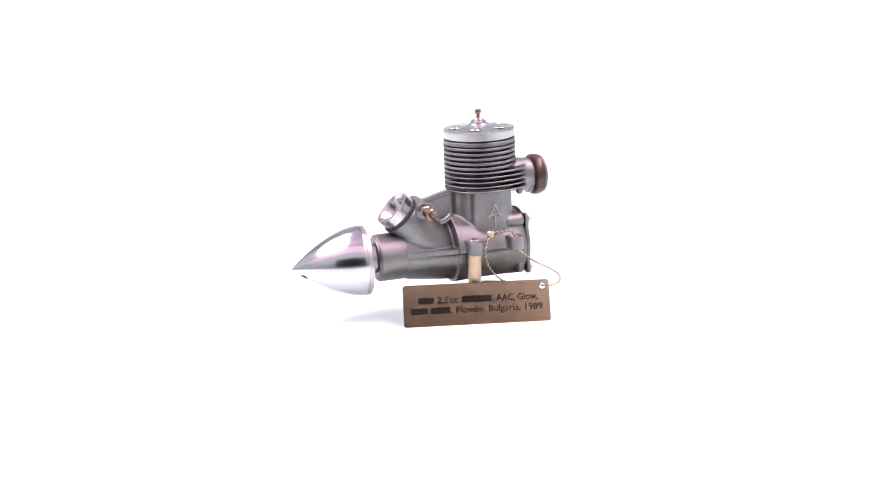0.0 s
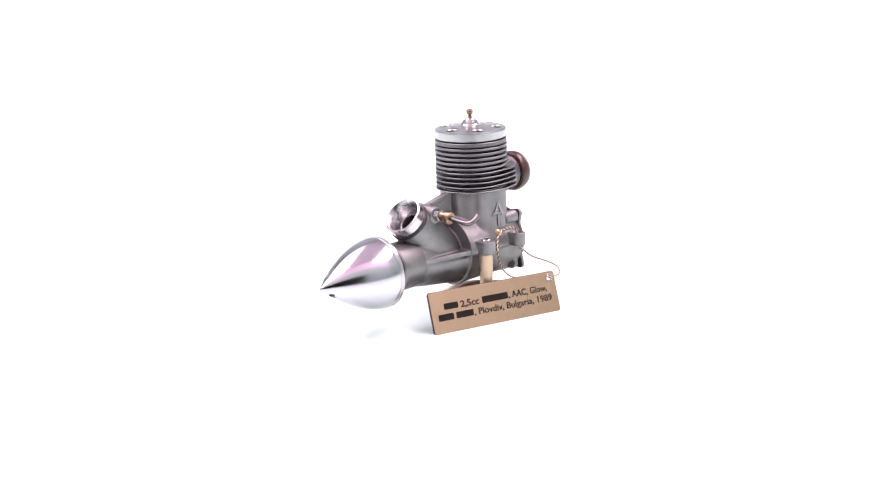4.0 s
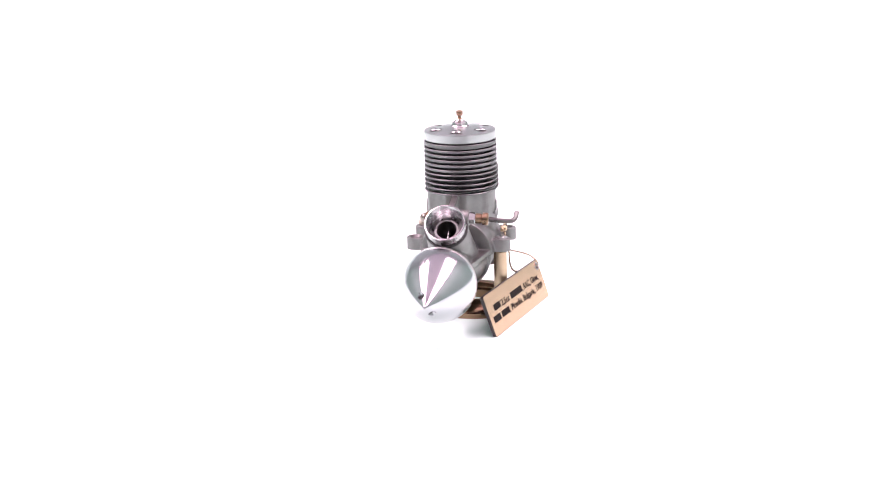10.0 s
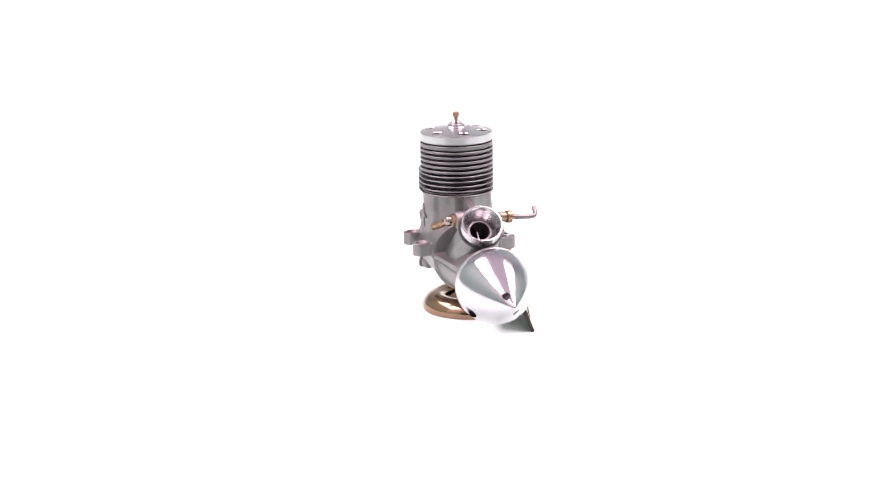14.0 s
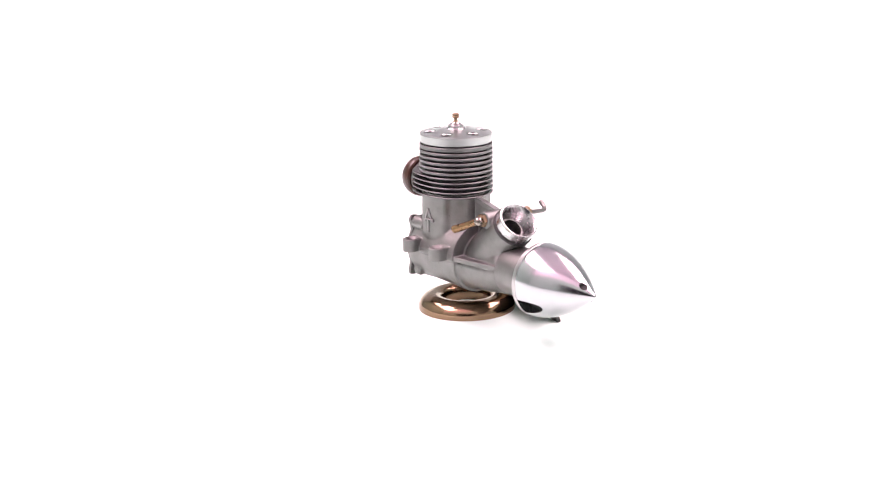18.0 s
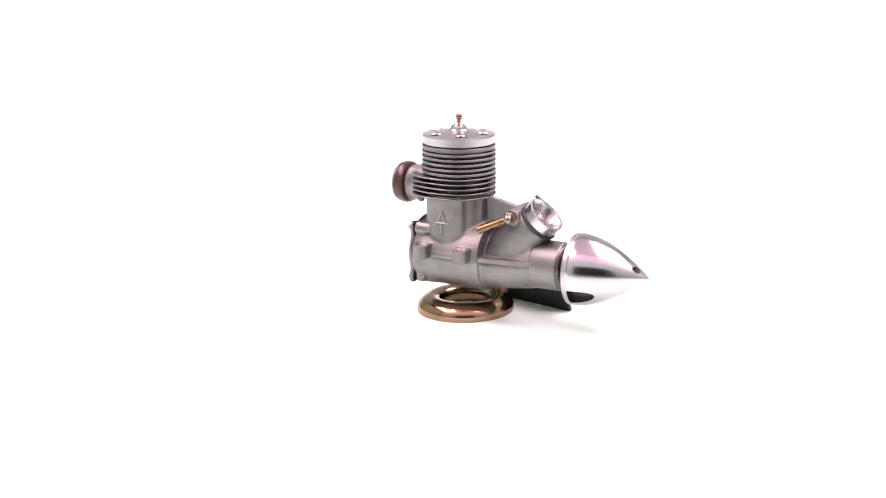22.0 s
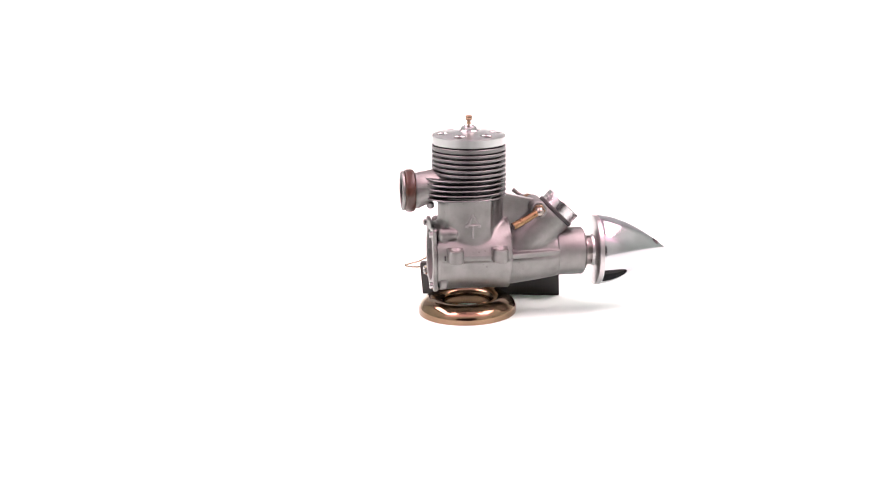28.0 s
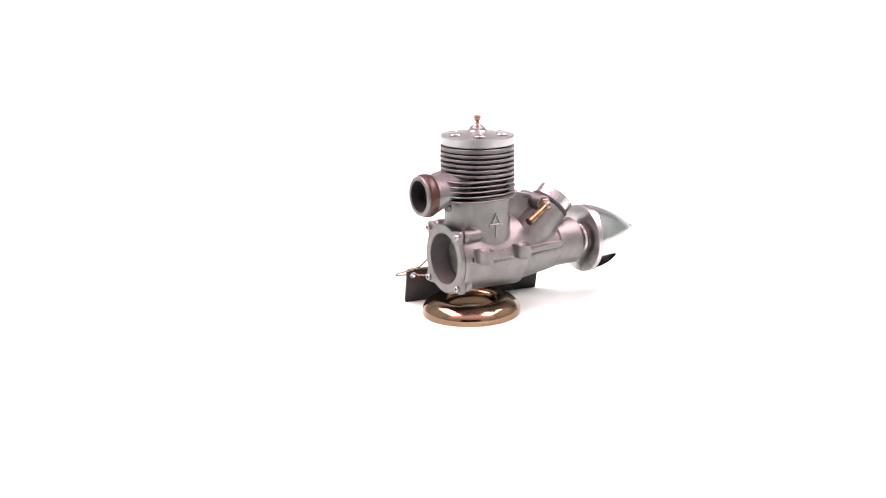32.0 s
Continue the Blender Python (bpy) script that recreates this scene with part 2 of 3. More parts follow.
def build_studio():
    # one white sheet lies on the table and curves up behind
    section = [(-0.235, 0.0), (0.0, 0.0), (0.3, 0.0), (0.62, 0.0)]
    section += [(0.62 + 0.16 * math.sin(a), 0.16 - 0.16 * math.cos(a)) for a in [radians(q) for q in range(10, 91, 10)]]
    section += [(0.78, 0.2)]
    verts = [(x, y, z) for y, z in section for x in (-0.75, 0.75)]
    faces = [(2 * k, 2 * k + 1, 2 * k + 3, 2 * k + 2) for k in range(len(section) - 1)]
    sheet("floor", verts, faces, PAPER, "seamless white paper table top curving up behind", smooth=True)

    # the unseen bare table top before it, added grey for darker reflections
    sheet("floor_table", [(-1.0, -1.1, -0.006), (1.0, -1.1, -0.006), (1.0, 0.9, -0.006), (-1.0, 0.9, -0.006)], [(0, 1, 2, 3)], TABLE, "unseen grey table top under the paper", 0.03)

    def wall(name, a, b, z0, z1, mat, label):
        sheet(name, [(*a, z0), (*b, z0), (*b, z1), (*a, z1)], [(0, 1, 2, 3)], mat, label, 0.01)
    # unseen front of the tent, added round an opening for the camera
    outer, hole = [(-0.77, 0.0), (0.77, 0.0), (0.77, 0.9), (-0.77, 0.9)], [(-0.2, 0.0), (0.155, 0.0), (0.155, 0.22), (-0.2, 0.22)]
    def front(name, quad, mat, label):
        sheet(name, [(x, -0.43, z) for x, z in quad], [(0, 1, 2, 3)], mat, label)
    front("wall_tent_front_west", (outer[0], hole[0], hole[3], (-0.77, 0.22)), FLAP, "unseen grey flap added beside the tent's opening")
    front("wall_tent_front_east", (hole[1], outer[1], (0.77, 0.22), hole[2]), FLAP, "unseen grey flap added beside the tent's opening")
    front("wall_tent_front_low", ((-0.77, 0.22), (0.77, 0.22), (0.77, 0.42), (-0.77, 0.42)), FLAP, "unseen grey band added above the tent's opening")
    front("wall_tent_front", ((-0.77, 0.42), (0.77, 0.42), outer[2], outer[3]), ROOF, "unseen pink flap added above the tent's opening")
    # unseen side walls, added for what the engine's flanks reflect
    wall("wall_west", (-0.76, -0.42), (-0.76, 0.8), -0.006, 0.9, TENT, "unseen grey-green side of the added photo tent")
    wall("wall_east", (0.76, 0.8), (0.76, -0.42), -0.006, 0.9, TENT, "unseen grey-green side of the added photo tent")
    wall("wall_north", (-0.77, 0.81), (0.77, 0.81), -0.006, 0.9, BACKING, "unseen grey back added to the photo tent")
    sheet("ceiling", [(-0.77, -0.55, 0.9), (0.77, -0.55, 0.9), (0.77, 0.82, 0.9), (-0.77, 0.82, 0.9)], [(0, 3, 2, 1)], ROOF, "unseen pink roof added to the photo tent", 0.01)
    wall("wall_south", (1.6, -1.6), (-1.6, -1.6), -0.8, 2.0, ROOM, "dim grey wall of the room")
    wall("wall_room_west", (-1.6, -1.6), (-1.6, 1.2), -0.8, 2.0, ROOM, "dim grey wall of the room")
    wall("wall_room_east", (1.6, 1.2), (1.6, -1.6), -0.8, 2.0, ROOM, "dim grey wall of the room")
    wall("wall_room_north", (-1.6, 1.2), (1.6, 1.2), -0.8, 2.0, ROOM, "dim grey wall of the room")


build_studio()


# ---- the engine; its space: x forward along the shaft, y to its left, z up, shaft line at z 0 ----
CX = -1.1  # the cylinder's place along the shaft
ANG = radians(45.5)
VEN = Vector((38.6, 0, 20.7))                       # middle of the intake's mouth
VDIR = Vector((math.cos(ANG), 0, math.sin(ANG)))


def intake(s):
    return VEN + VDIR * s


def barrel_outline(grow=0.0, n=96):
    """The upper casing seen from above: two side ports and a front port, with flutes between."""
    out = []
    for k in range(n):
        a = 2 * math.pi * k / n
        d = abs((a + math.pi) % (2 * math.pi) - math.pi)
        side = smoothstep(radians(48), radians(60), d) * (1 - smoothstep(radians(128), radians(150), d))
        front = 1 - smoothstep(radians(17), radians(28), d)
        r = 12.8 + 1.5 * side + 0.9 * front + grow
        out.append((CX + r * math.cos(a), r * math.sin(a)))
    return out


def case_section(x, n=72):
    """The crankcase's outline across the shaft, a little wider at both ends."""
    r = 13.9 + 0.3 * smoothstep(1, 14.6, x) ** 1.6 + 0.4 * smoothstep(-8, -15, x)
    return [(x, r * math.cos(2 * math.pi * k / n), r * math.sin(2 * math.pi * k / n)) for k in range(n)]


def nose_section(x, low, high, n=64):
    """The front housing's outline: wide under the stiffening plate, narrow above it."""
    out = []
    for k in range(n):
        a = 2 * math.pi * k / n
        u = smoothstep(-0.02, 0.3, math.sin(a))
        r = low * (1 - u) + high * u
        out.append((x, r * math.cos(a), r * math.sin(a)))
    return out


def drum_section(x, r, side=0.0, n=48):
    """The upper half of the crankcase across the shaft: a half round over the mounting beams, with fuller sides."""
    out = []
    for k in range(n + 1):
        c, q = math.cos(math.pi * k / n), math.sin(math.pi * k / n)
        out.append((x, (r + side * c * c) * c, max(1.4, r * q)))
    return out + [(x, -r * 0.9, 0.2), (x, r * 0.9, 0.2)]


def loft(rings, bm):
    rings = [[bm.verts.new(p) for p in ring] for ring in rings]
    n = len(rings[0])
    for a, b in zip(rings, rings[1:]):
        for k in range(n):
            bm.faces.new((a[k], a[(k + 1) % n], b[(k + 1) % n], b[k]))
    bm.faces.new(rings[0][::-1])
    bm.faces.new(rings[-1])
    return bm


def crankcase_core():
    """Crank chamber and cylinder casing, melted into each other with a wide fillet."""
    bm = loft([case_section(x) for x in (-15.55, -12, -8, -4, 0, 3, 5, 7, 9, 11, 12.6, 13.8, 14.6)], bmesh.new())
    loft([drum_section(x, r, d) for x, r, d in ((-15.5, 14.4, 0), (-12, 15.0, 0.8), (-8, 15.2, 1.2), (0, 15.3, 1.3), (8, 15.35, 1.1), (12, 15.35, 0.5), (14.5, 15.35, 0))], bm)
    prism(barrel_outline(), 0, 26.5, bm=bm)
    loft([nose_section(x, low + 0.2, high + 0.2) for x, low, high in ((10, 12.8, 9.0), (16, 12.6, 9.0), (26, 11.4, 9.1), (35.2, 10.1, 9.4))], bm)
    lathe([(0, -30), (9.8, -30), (9.4, -20), (8.8, -12), (8.4, -5.8), (0, -5.8)], along(VEN, VEN + VDIR), 56, bm)
    return shaped(bm, fuse=0.33, smooth=40)


def crankcase_blank():
    bm = crankcase_core()
    # crisp rims of the chamber, and the casing's upper end
    loft([drum_section(x, r) for x, r in ((12.9, 15.0), (13.4, 15.3), (14.5, 15.35), (14.75, 15.1))], bm)
    lathe([(0, 13.4), (14.0, 13.4), (14.2, 13.6), (14.2, 14.5), (14.0, 14.7), (0, 14.7)], X_AXIS, 96, bm)
    lathe([(0, -15.69), (14.3, -15.69), (14.3, -14.2), (13.9, -13.9), (0, -13.9)], X_AXIS, 96, bm)
    prism(barrel_outline(), 18.0, 26.5, bm=bm)
    # front housing and nose
    loft([nose_section(x, low, high) for x, low, high in ((12, 12.7, 9.0), (16, 12.6, 9.0), (26, 11.4, 9.1), (35.4, 10.1, 9.4))], bm)
    # mounting beams and their four bosses
    for s in (-1, 1):
        prism([(-10, 0), (9.5, 0), (9.5, s * 16.2), (-10, s * 16.2)], 1.3, 3.5, bm=bm)
        for x in (-8.75, 9.25):
            prism([(x - 3.1, 0), (x + 3.1, 0)] + [(x + 3.1 * math.cos(q), s * (18.4 + 3.4 * math.sin(q))) for q in [math.pi * j / 14 for j in range(15)]], 1.3, 6.7, bm=bm)
        # front stiffening plate, narrowing to the nose
        prism([(14, 0), (14, s * 14.3), (35.3, s * 9.75), (35.3, 0)], 1.0, 2.9, bm=bm)
    # intake stack, leaning forward
    lathe([(0, -16), (8.3, -16), (8.4, -12), (8.2, -5.8), (0, -5.8)], along(VEN, VEN + VDIR), 56, bm)
    rod((26.6, -8.0, 19.6), (26.9, 8.0, 19.6), 3.3, 28, bm, 0.3)
    # web from the cylinder to the intake
    prism([(8, 25.4), (12.6, 25.2), (29.5, 21.2), (28, 8), (8, 8)], -1.0, 1.0, Matrix(((1, 0, 0, 0), (0, 0, -1, 0), (0, 1, 0, 0), (0, 0, 0, 1))), bm=bm)
    prism([(8, 25.8), (12.6, 25.6), (29.8, 21.5), (29.4, 20.0), (12.2, 24.1), (8, 24.3)], -1.3, 1.3, Matrix(((1, 0, 0, 0), (0, 0, -1, 0), (0, 1, 0, 0), (0, 0, 0, 1))), bm=bm)
    # bosses for the rear screws
    for y, z in REAR_SCREWS:
        n, k = (8.5, 0.985) if z > 0 else (4.0, 0.92)
        rod((-15.2, y * (k + 0.01), z * (k + 0.01)), (-15.2 + n, y * k, z * k), 2.8, 24, bm, 1.0)
    return bm


REAR_SCREWS = [(-11.0, 11.6), (11.0, 11.6), (-11.0, -9.6), (11.0, -9.6)]


def lug_places():
    return [(x, s * 17.75) for s in (-1, 1) for x in (-8.75, 9.25)]


def build_engine():
    engine = thing("model_engine", turned(LEAN, 0), "cast aluminium glow engine with polished spinner on a bronze stand", "model engine")
    # crankcase
    bore = lathe([(0, -30), (10.7, -30), (10.7, -8.0), (0, -8.0)], at(0, 0, 0.5) @ X_AXIS, 64)
    for x, y in lug_places():
        lathe([(0, 0), (1.55, 0), (1.55, 5.1), (2.65, 6.4), (2.65, 9), (0, 9)], at(x, y, 0), 28, bore)
    lathe([(0, -26), (4.0, -26), (4.0, 2), (0, 2)], along(VEN, VEN + VDIR), 32, bore)
    lathe([(0, 26.5), (6.6, 26.5), (6.6, 50), (0, 50)], X_AXIS, 40, bore)
    part("crankcase", shaped(crankcase_blank(), bore, fuse=0.25, smooth=3), CAST, engine, "grey cast aluminium crankcase", 60)
    xz = Matrix(((1, 0, 0, 0), (0, 0, -1, 0), (0, 1, 0, 0), (0, 0, 0, 1)))
    # a strip of brighter metal along the web's upper edge
    part("web_edge", prism([(13.2, 25.0), (13.2, 25.62), (29.0, 21.86), (29.0, 21.2)], -1.1, 1.1, xz, edge=0.12), BRIGHT_EDGE, engine, "bright strip along the web's edge")
    # rear cover: a ring with four ears, open in the middle
    ears = []
    for k in range(120):
        a = 2 * math.pi * k / 120
        r = 14.2
        for y, z in REAR_SCREWS:
            d = (a - math.atan2(z, y) + math.pi) % (2 * math.pi) - math.pi
            r = max(r, 13.9 + (4.3 if z > 0 else 4.0) * math.exp(-(d / radians(11)) ** 2))
        ears.append((r * math.cos(a), r * math.sin(a) + 0.5))
    ring = prism(ears, -1.6, 0.0, at(-15.7, 0, 0) @ Matrix(((0, 0, 1, 0), (1, 0, 0, 0), (0, 1, 0, 0), (0, 0, 0, 1))), edge=0.3)
    cover = part("rear_cover", shaped(ring, lathe([(0, -5), (10.7, -5), (10.7, 5), (0, 5)], at(-16, 0, 0.5) @ X_AXIS, 64)), CAST, engine, "cast ring with four screw ears", 30)
    for y, z in REAR_SCREWS:
        s = lathe([(0, -0.5), (0.75, -0.5), (0.7, -1.3), (1.15, -1.4), (1.35, -1.1), (1.35, 0.2), (0, 0.2)], at(-17.3, y, z) @ X_AXIS, 24)
        part("screw", s, STEEL, cover, "bright steel socket screw")
    crank = rod((-8.9, 0, 0.5), (-7.9, 0, 0.5), 9.8, 48, edge=0.3)
    part("crank_disc", crank, MACHINED, engine)
    part("bore_lining", lathe([(10.55, -17.1), (10.75, -17.1), (10.75, -8.2), (10.55, -8.2)], at(0, 0, 0.5) @ X_AXIS, 64, closed=True), MACHINED, engine, "smooth machined bore")
    part("crank_pin", rod((-12, -4.6, 4.6), (-8.2, -4.6, 4.6), 2.4, 24), STEEL, engine)
    # cylinder wall, its colour darkened for the shade in the gaps, and fins
    wall = lathe([(0, 24), (12.5, 24), (12.5, 46.2), (0, 46.2)], at(CX, 0, 0), 64)
    part("cylinder", wall, CORE, engine, "cylinder wall, coloured dark for the shade between the fins")
    for i in range(11):
        z = 45.95 if i == 0 else 45.7 - 1.99 * i
        if i < 6:
            r, th = (15.0, 1.6) if i == 0 else (15.1, 1.0)
            fin = lathe([(11.5, z - th), (r - 0.12, z - th), (r, z - th + 0.12), (r, z - 0.12), (r - 0.12, z), (11.5, z)], at(CX, 0, 0), 80, closed=True)
        else:
            th, out = 0.54, []
            grow = 0.15 * (i - 6)
            for k in range(96):
                a = 2 * math.pi * k / 96
                x, y = 15.25 * math.cos(a), 15.25 * math.sin(a)
                if x < 0:
                    # the lower fins run on to the exhaust
                    x = -18.6 * max(0.0, 1 - (abs(y) / 15.25) ** 2.7) ** (1 / 2.7)
                out.append((CX + x - grow * 0.2 * (x < 0), y))
            fin = prism(out, z - th, z, edge=0.14)
        part("cooling_fin", fin, FIN, engine)
    # exhaust stub, pointing back
    ex = at(-0.1, 0, 27.6) @ Matrix.Rotation(-math.pi / 2, 4, "Y")
    stub = lathe([(6.4, 21.3), (7.4, 21.3), (7.3, 22.5), (7.0, 23.2), (6.9, 27.3), (7.7, 27.4), (8.0, 27.6), (8.1, 28.0), (8.0, 28.3), (7.7, 28.65), (7.3, 28.8), (6.9, 28.8), (6.55, 28.65), (6.45, 28.4)], ex, 64, closed=True)
    # the duct widens towards the cylinder
    rings = []
    for d, half, low, high, q in ((9, 9.3, 25.2, 36.6, 0.8), (12, 9.0, 24.8, 36.4, 0.8), (14.5, 8.7, 24.1, 36.1, 0.85), (17, 8.3, 22.8, 35.7, 0.92), (19, 7.9, 21.6, 35.4, 0.97), (21, 7.5, 20.7, 35.2, 1), (21.8, 7.3, 20.75, 35.1, 1)):
        mid, tall = (low + high) / 2, (high - low) / 2
        cs = [(math.cos(2 * math.pi * k / 64), math.sin(2 * math.pi * k / 64)) for k in range(64)]
        rings.append([stub.verts.new((-0.1 - d, half * math.copysign(abs(c) ** q, c), mid + tall * math.copysign(abs(w) ** q, w))) for c, w in cs])
    for a, b in zip(rings, rings[1:]):
        for k in range(64):
            stub.faces.new((a[k], a[(k + 1) % 64], b[(k + 1) % 64], b[k]))
    stub.faces.new(rings[0][::-1])
    stub.faces.new(rings[-1])
    for y in (-3.3, 3.3):
        rod((-17.2, y, 20.7), (-17.2, y, 23.5), 1.5, 16, stub, 0.7)
    exhaust = part("exhaust_stub", stub, CAST, engine, "round cast exhaust stub")
    # lining coloured near-black for the shade inside the exhaust
    part("exhaust_bore", lathe([(0, 21.85), (6.6, 21.85), (6.46, 28.35), (6.38, 28.35), (6.38, 22.1), (0, 22.1)], ex, 48), HOLLOW, exhaust)
    band = lathe([(6.7, 23.2), (7.9, 23.25), (8.45, 23.7), (8.72, 24.6), (8.72, 26.0), (8.5, 26.9), (7.9, 27.45), (6.7, 27.5)], ex, 64, closed=True)
    part("rubber_ring", band, BROWN_RUBBER, exhaust, "brown rubber sealing ring")
    # head
    top = lathe([(0, 46.55), (14.5, 46.55), (14.75, 46.75), (14.9, 49.7), (14.8, 50.05), (14.45, 50.2), (8, 51.05), (4.0, 51.6), (0, 51.65)], at(CX, 0, 0), 96)
    holes = bmesh.new()
    screws = [(CX + 10.7 * math.cos(radians(60 * k + 2)), 10.7 * math.sin(radians(60 * k + 2))) for k in range(6)]
    for x, y in screws:
        lathe([(0, 48.0), (2.3, 48.0), (2.3, 50.3), (2.55, 50.6), (2.75, 52.2), (0, 52.2)], at(x, y, 0), 32, holes)
    head = part("cylinder_head", shaped(top, holes), HEAD, engine, "bright turned aluminium head with six sunk screws", 9)
    # sunk screws, coloured darker than the other coppery parts
    for x, y in screws:
        s = lathe([(0, 48.3), (1.05, 48.3), (1.05, 49.2), (1.85, 49.2), (2.1, 48.95), (2.1, 47.9), (0, 47.9)], at(x, y, 0), 24)
        part("head_screw", s, DARK_COPPER, head, "copper-toned socket screw")
    gasket = lathe([(12, 45.9), (14.1, 45.9), (14.1, 46.6), (12, 46.6)], at(CX, 0, 0), 64, closed=True)
    part("gasket", gasket, RUBBER, head, "thin black head gasket")
    plug = lathe([(0, 51.2), (4.1, 51.5), (3.75, 51.8), (3.4, 52.1), (3.25, 52.8), (3.0, 53.2), (2.3, 53.5), (1.6, 54.0), (1.2, 54.3), (0, 54.3)], at(CX, 0, 0), 40)
    plug = part("glow_plug", plug, TURNED_Z, engine, "bright glow plug with a brass knob")
    knob = lathe([(0, 54.1), (1.05, 54.1), (1.05, 54.5), (0.8, 54.75), (0.72, 55.5), (0.95, 55.75), (1.35, 55.95), (1.45, 56.4), (1.25, 56.65), (1.25, 56.85), (1.48, 57.05), (1.42, 57.5), (1.1, 57.8), (0.5, 57.95), (0, 57.95)], at(CX, 0, 0), 28)
    part("terminal", knob, COPPERY, plug, "brass terminal knob")
    # nose, drive plate and spinner
    nose = lathe([(6.2, 34), (9.75, 34.9), (9.9, 35.1), (9.95, 35.4), (9.9, 46.0), (9.5, 46.55), (6.2, 46.55)], X_AXIS, 72, closed=True)
    part("nose_collar", nose, COLLAR, engine, "smooth turned bearing collar at the nose")
    part("crankshaft", lathe([(0, 40), (5.6, 40), (5.6, 47.2), (6.1, 47.3), (6.1, 49.5), (5.8, 50.4), (0, 50.4)], X_AXIS, 48), SHAFT, engine)
    part("oil_seal", lathe([(5.7, 46.3), (8.9, 46.3), (8.6, 47.0), (5.7, 47.0)], X_AXIS, 48, closed=True), DARK_STEEL, engine)
    back = lathe([(0, 50.0), (6.2, 50.0), (6.6, 50.9), (14.0, 50.9), (14.5, 51.2), (14.6, 52.9), (14.4, 53.1), (0, 53.1)], X_AXIS, 80)
    part("backplate", back, TURNED_X, engine, "turned aluminium spinner backplate")
    prof = [(0, 53.0), (14.45, 53.0), (14.6, 53.4)]
    for k in range(1, 33):
        u = k / 32
        prof.append((max(0.6, 14.6 * (1 - u ** 1.72)) if k < 32 else 0.0, 53.4 + u * 28.95))
    cone = lathe(prof, X_AXIS, 96)
    hd = Vector((0, -4.1, 7.1)).normalized()
    hole = rod((77.4, -hd.y * 9, -hd.z * 9), (77.4, hd.y * 9, hd.z * 9), 1.42, 24)
    sd = radians(-144.5)
    slot_frame = Matrix(((1, 0, 0, 0), (0, -math.sin(sd), math.cos(sd), 0), (0, math.cos(sd), math.sin(sd), 0), (0, 0, 0, 1)))
    slot_line = [(53.25, 3.6), (53.25, -3.6)] + [(53.4 + 10.2 * math.cos(q), 3.6 * math.sin(q)) for q in [radians(-84 + 7 * k) for k in range(25)]]
    prism(slot_line, 9.0, 22.0, slot_frame, hole)
    spinner = part("spinner", shaped(cone, hole), POLISHED, engine, "mirror-polished pointed aluminium spinner", 28)
    # dark inserts stand in for the shade inside hole and slot
    part("bar_hole", rod((77.4, -hd.y * 3.25, -hd.z * 3.25), (77.4, hd.y * 3.25, hd.z * 3.25), 1.41, 24, edge=0.02), HOLLOW, spinner, "tommy bar cross hole, its shade painted dark")
    part("blade_slot", prism([(58 + (x - 58) * 1.01, y * 1.01) for x, y in slot_line], 8.5, 10.6, slot_frame), HOLLOW, spinner, "propeller blade slot, its shade painted dark")
    # intake mouth
    vf = along(VEN, VEN + VDIR)
    mouth = lathe([(4.3, -9), (4.3, -6.8), (4.6, -5.8), (5.45, -4.0), (6.6, -1.7), (7.35, -0.15), (7.6, 0.05), (7.95, 0.0), (8.15, -0.25), (8.05, -4.3), (7.6, -4.6), (7.6, -5.9), (6, -5.9), (5.0, -9)], vf, 64, closed=True)
    venturi = part("venturi", mouth, POLISHED_DULL, engine, "polished aluminium intake funnel")
    part("rubber_ring", lathe([(7.2, -6.0), (8.3, -6.0), (8.62, -5.5), (8.62, -4.8), (8.3, -4.3), (7.2, -4.3)], vf, 64, closed=True), RUBBER, venturi, "black rubber ring under the funnel")
    # throat lining, its depth's shade put into the colour
    part("bore", lathe([(0, -19), (4.4, -19), (4.4, -9.3), (4.27, -9.2), (4.27, -6.6), (4.2, -6.6), (4.2, -18.8), (0, -18.8)], vf, 40), HOLLOW, venturi)
    part("spray_bar", rod(intake(-10) + Vector((-1.4, 0, 1.4)), intake(-10) + Vector((1.6, 0, -1.6)), 0.55, 12), STEEL, venturi)
    # needle valve on the left
    a, b = Vector((27.0, 8.0, 19.7)), Vector((26.0, 16.4, 19.0))
    d = (b - a).normalized()
    needle = part("needle_valve", rod(a - d * 0.6, a + d * 2.3, 2.45, 6, edge=0.25), STEEL, engine, "needle valve with a brass sleeve and bent steel lever")
    sleeve = lathe([(0, 0), (1.85, 0), (2.05, 0.3), (2.05, 2.3), (1.8, 2.5), (1.8, 2.75), (2.5, 2.95), (2.55, 4.9), (2.15, 5.3), (1.3, 5.45), (0, 5.45)], along(a + d * 2.2, a + d * 9), 28)
    part("sleeve", sleeve, COPPERY, needle, "coppery knurled sleeve")
    lever = spline([a + d * 7, (26.3, 19, 18.7), (26.0, 22.5, 18.4), (25.4, 24.9, 18.5), (23.9, 26.0, 19.4), (21.7, 26.2, 21.1)], 0.3)
    part("lever", sweep(lever, [1.1 - 0.12 * min(1, k / 12) for k in range(len(lever))], 12), DARK_STEEL, needle, "bent steel needle lever")
    # fuel nipple on the right
    c, e = Vector((26.3, -10.3, 19.4)), Vector((14.9, -13.9, 14.5))
    nip = part("fuel_nipple", rod((26.5, -7.6, 19.6), (26.4, -9.5, 19.5), 2.65, 6, edge=0.25), COPPERY, engine, "brass fuel pipe on a coppery hexagon union")
    ball = [(2.0 * math.cos(radians(q)), 2.0 * math.sin(radians(q))) for q in range(-60, 61, 15)]
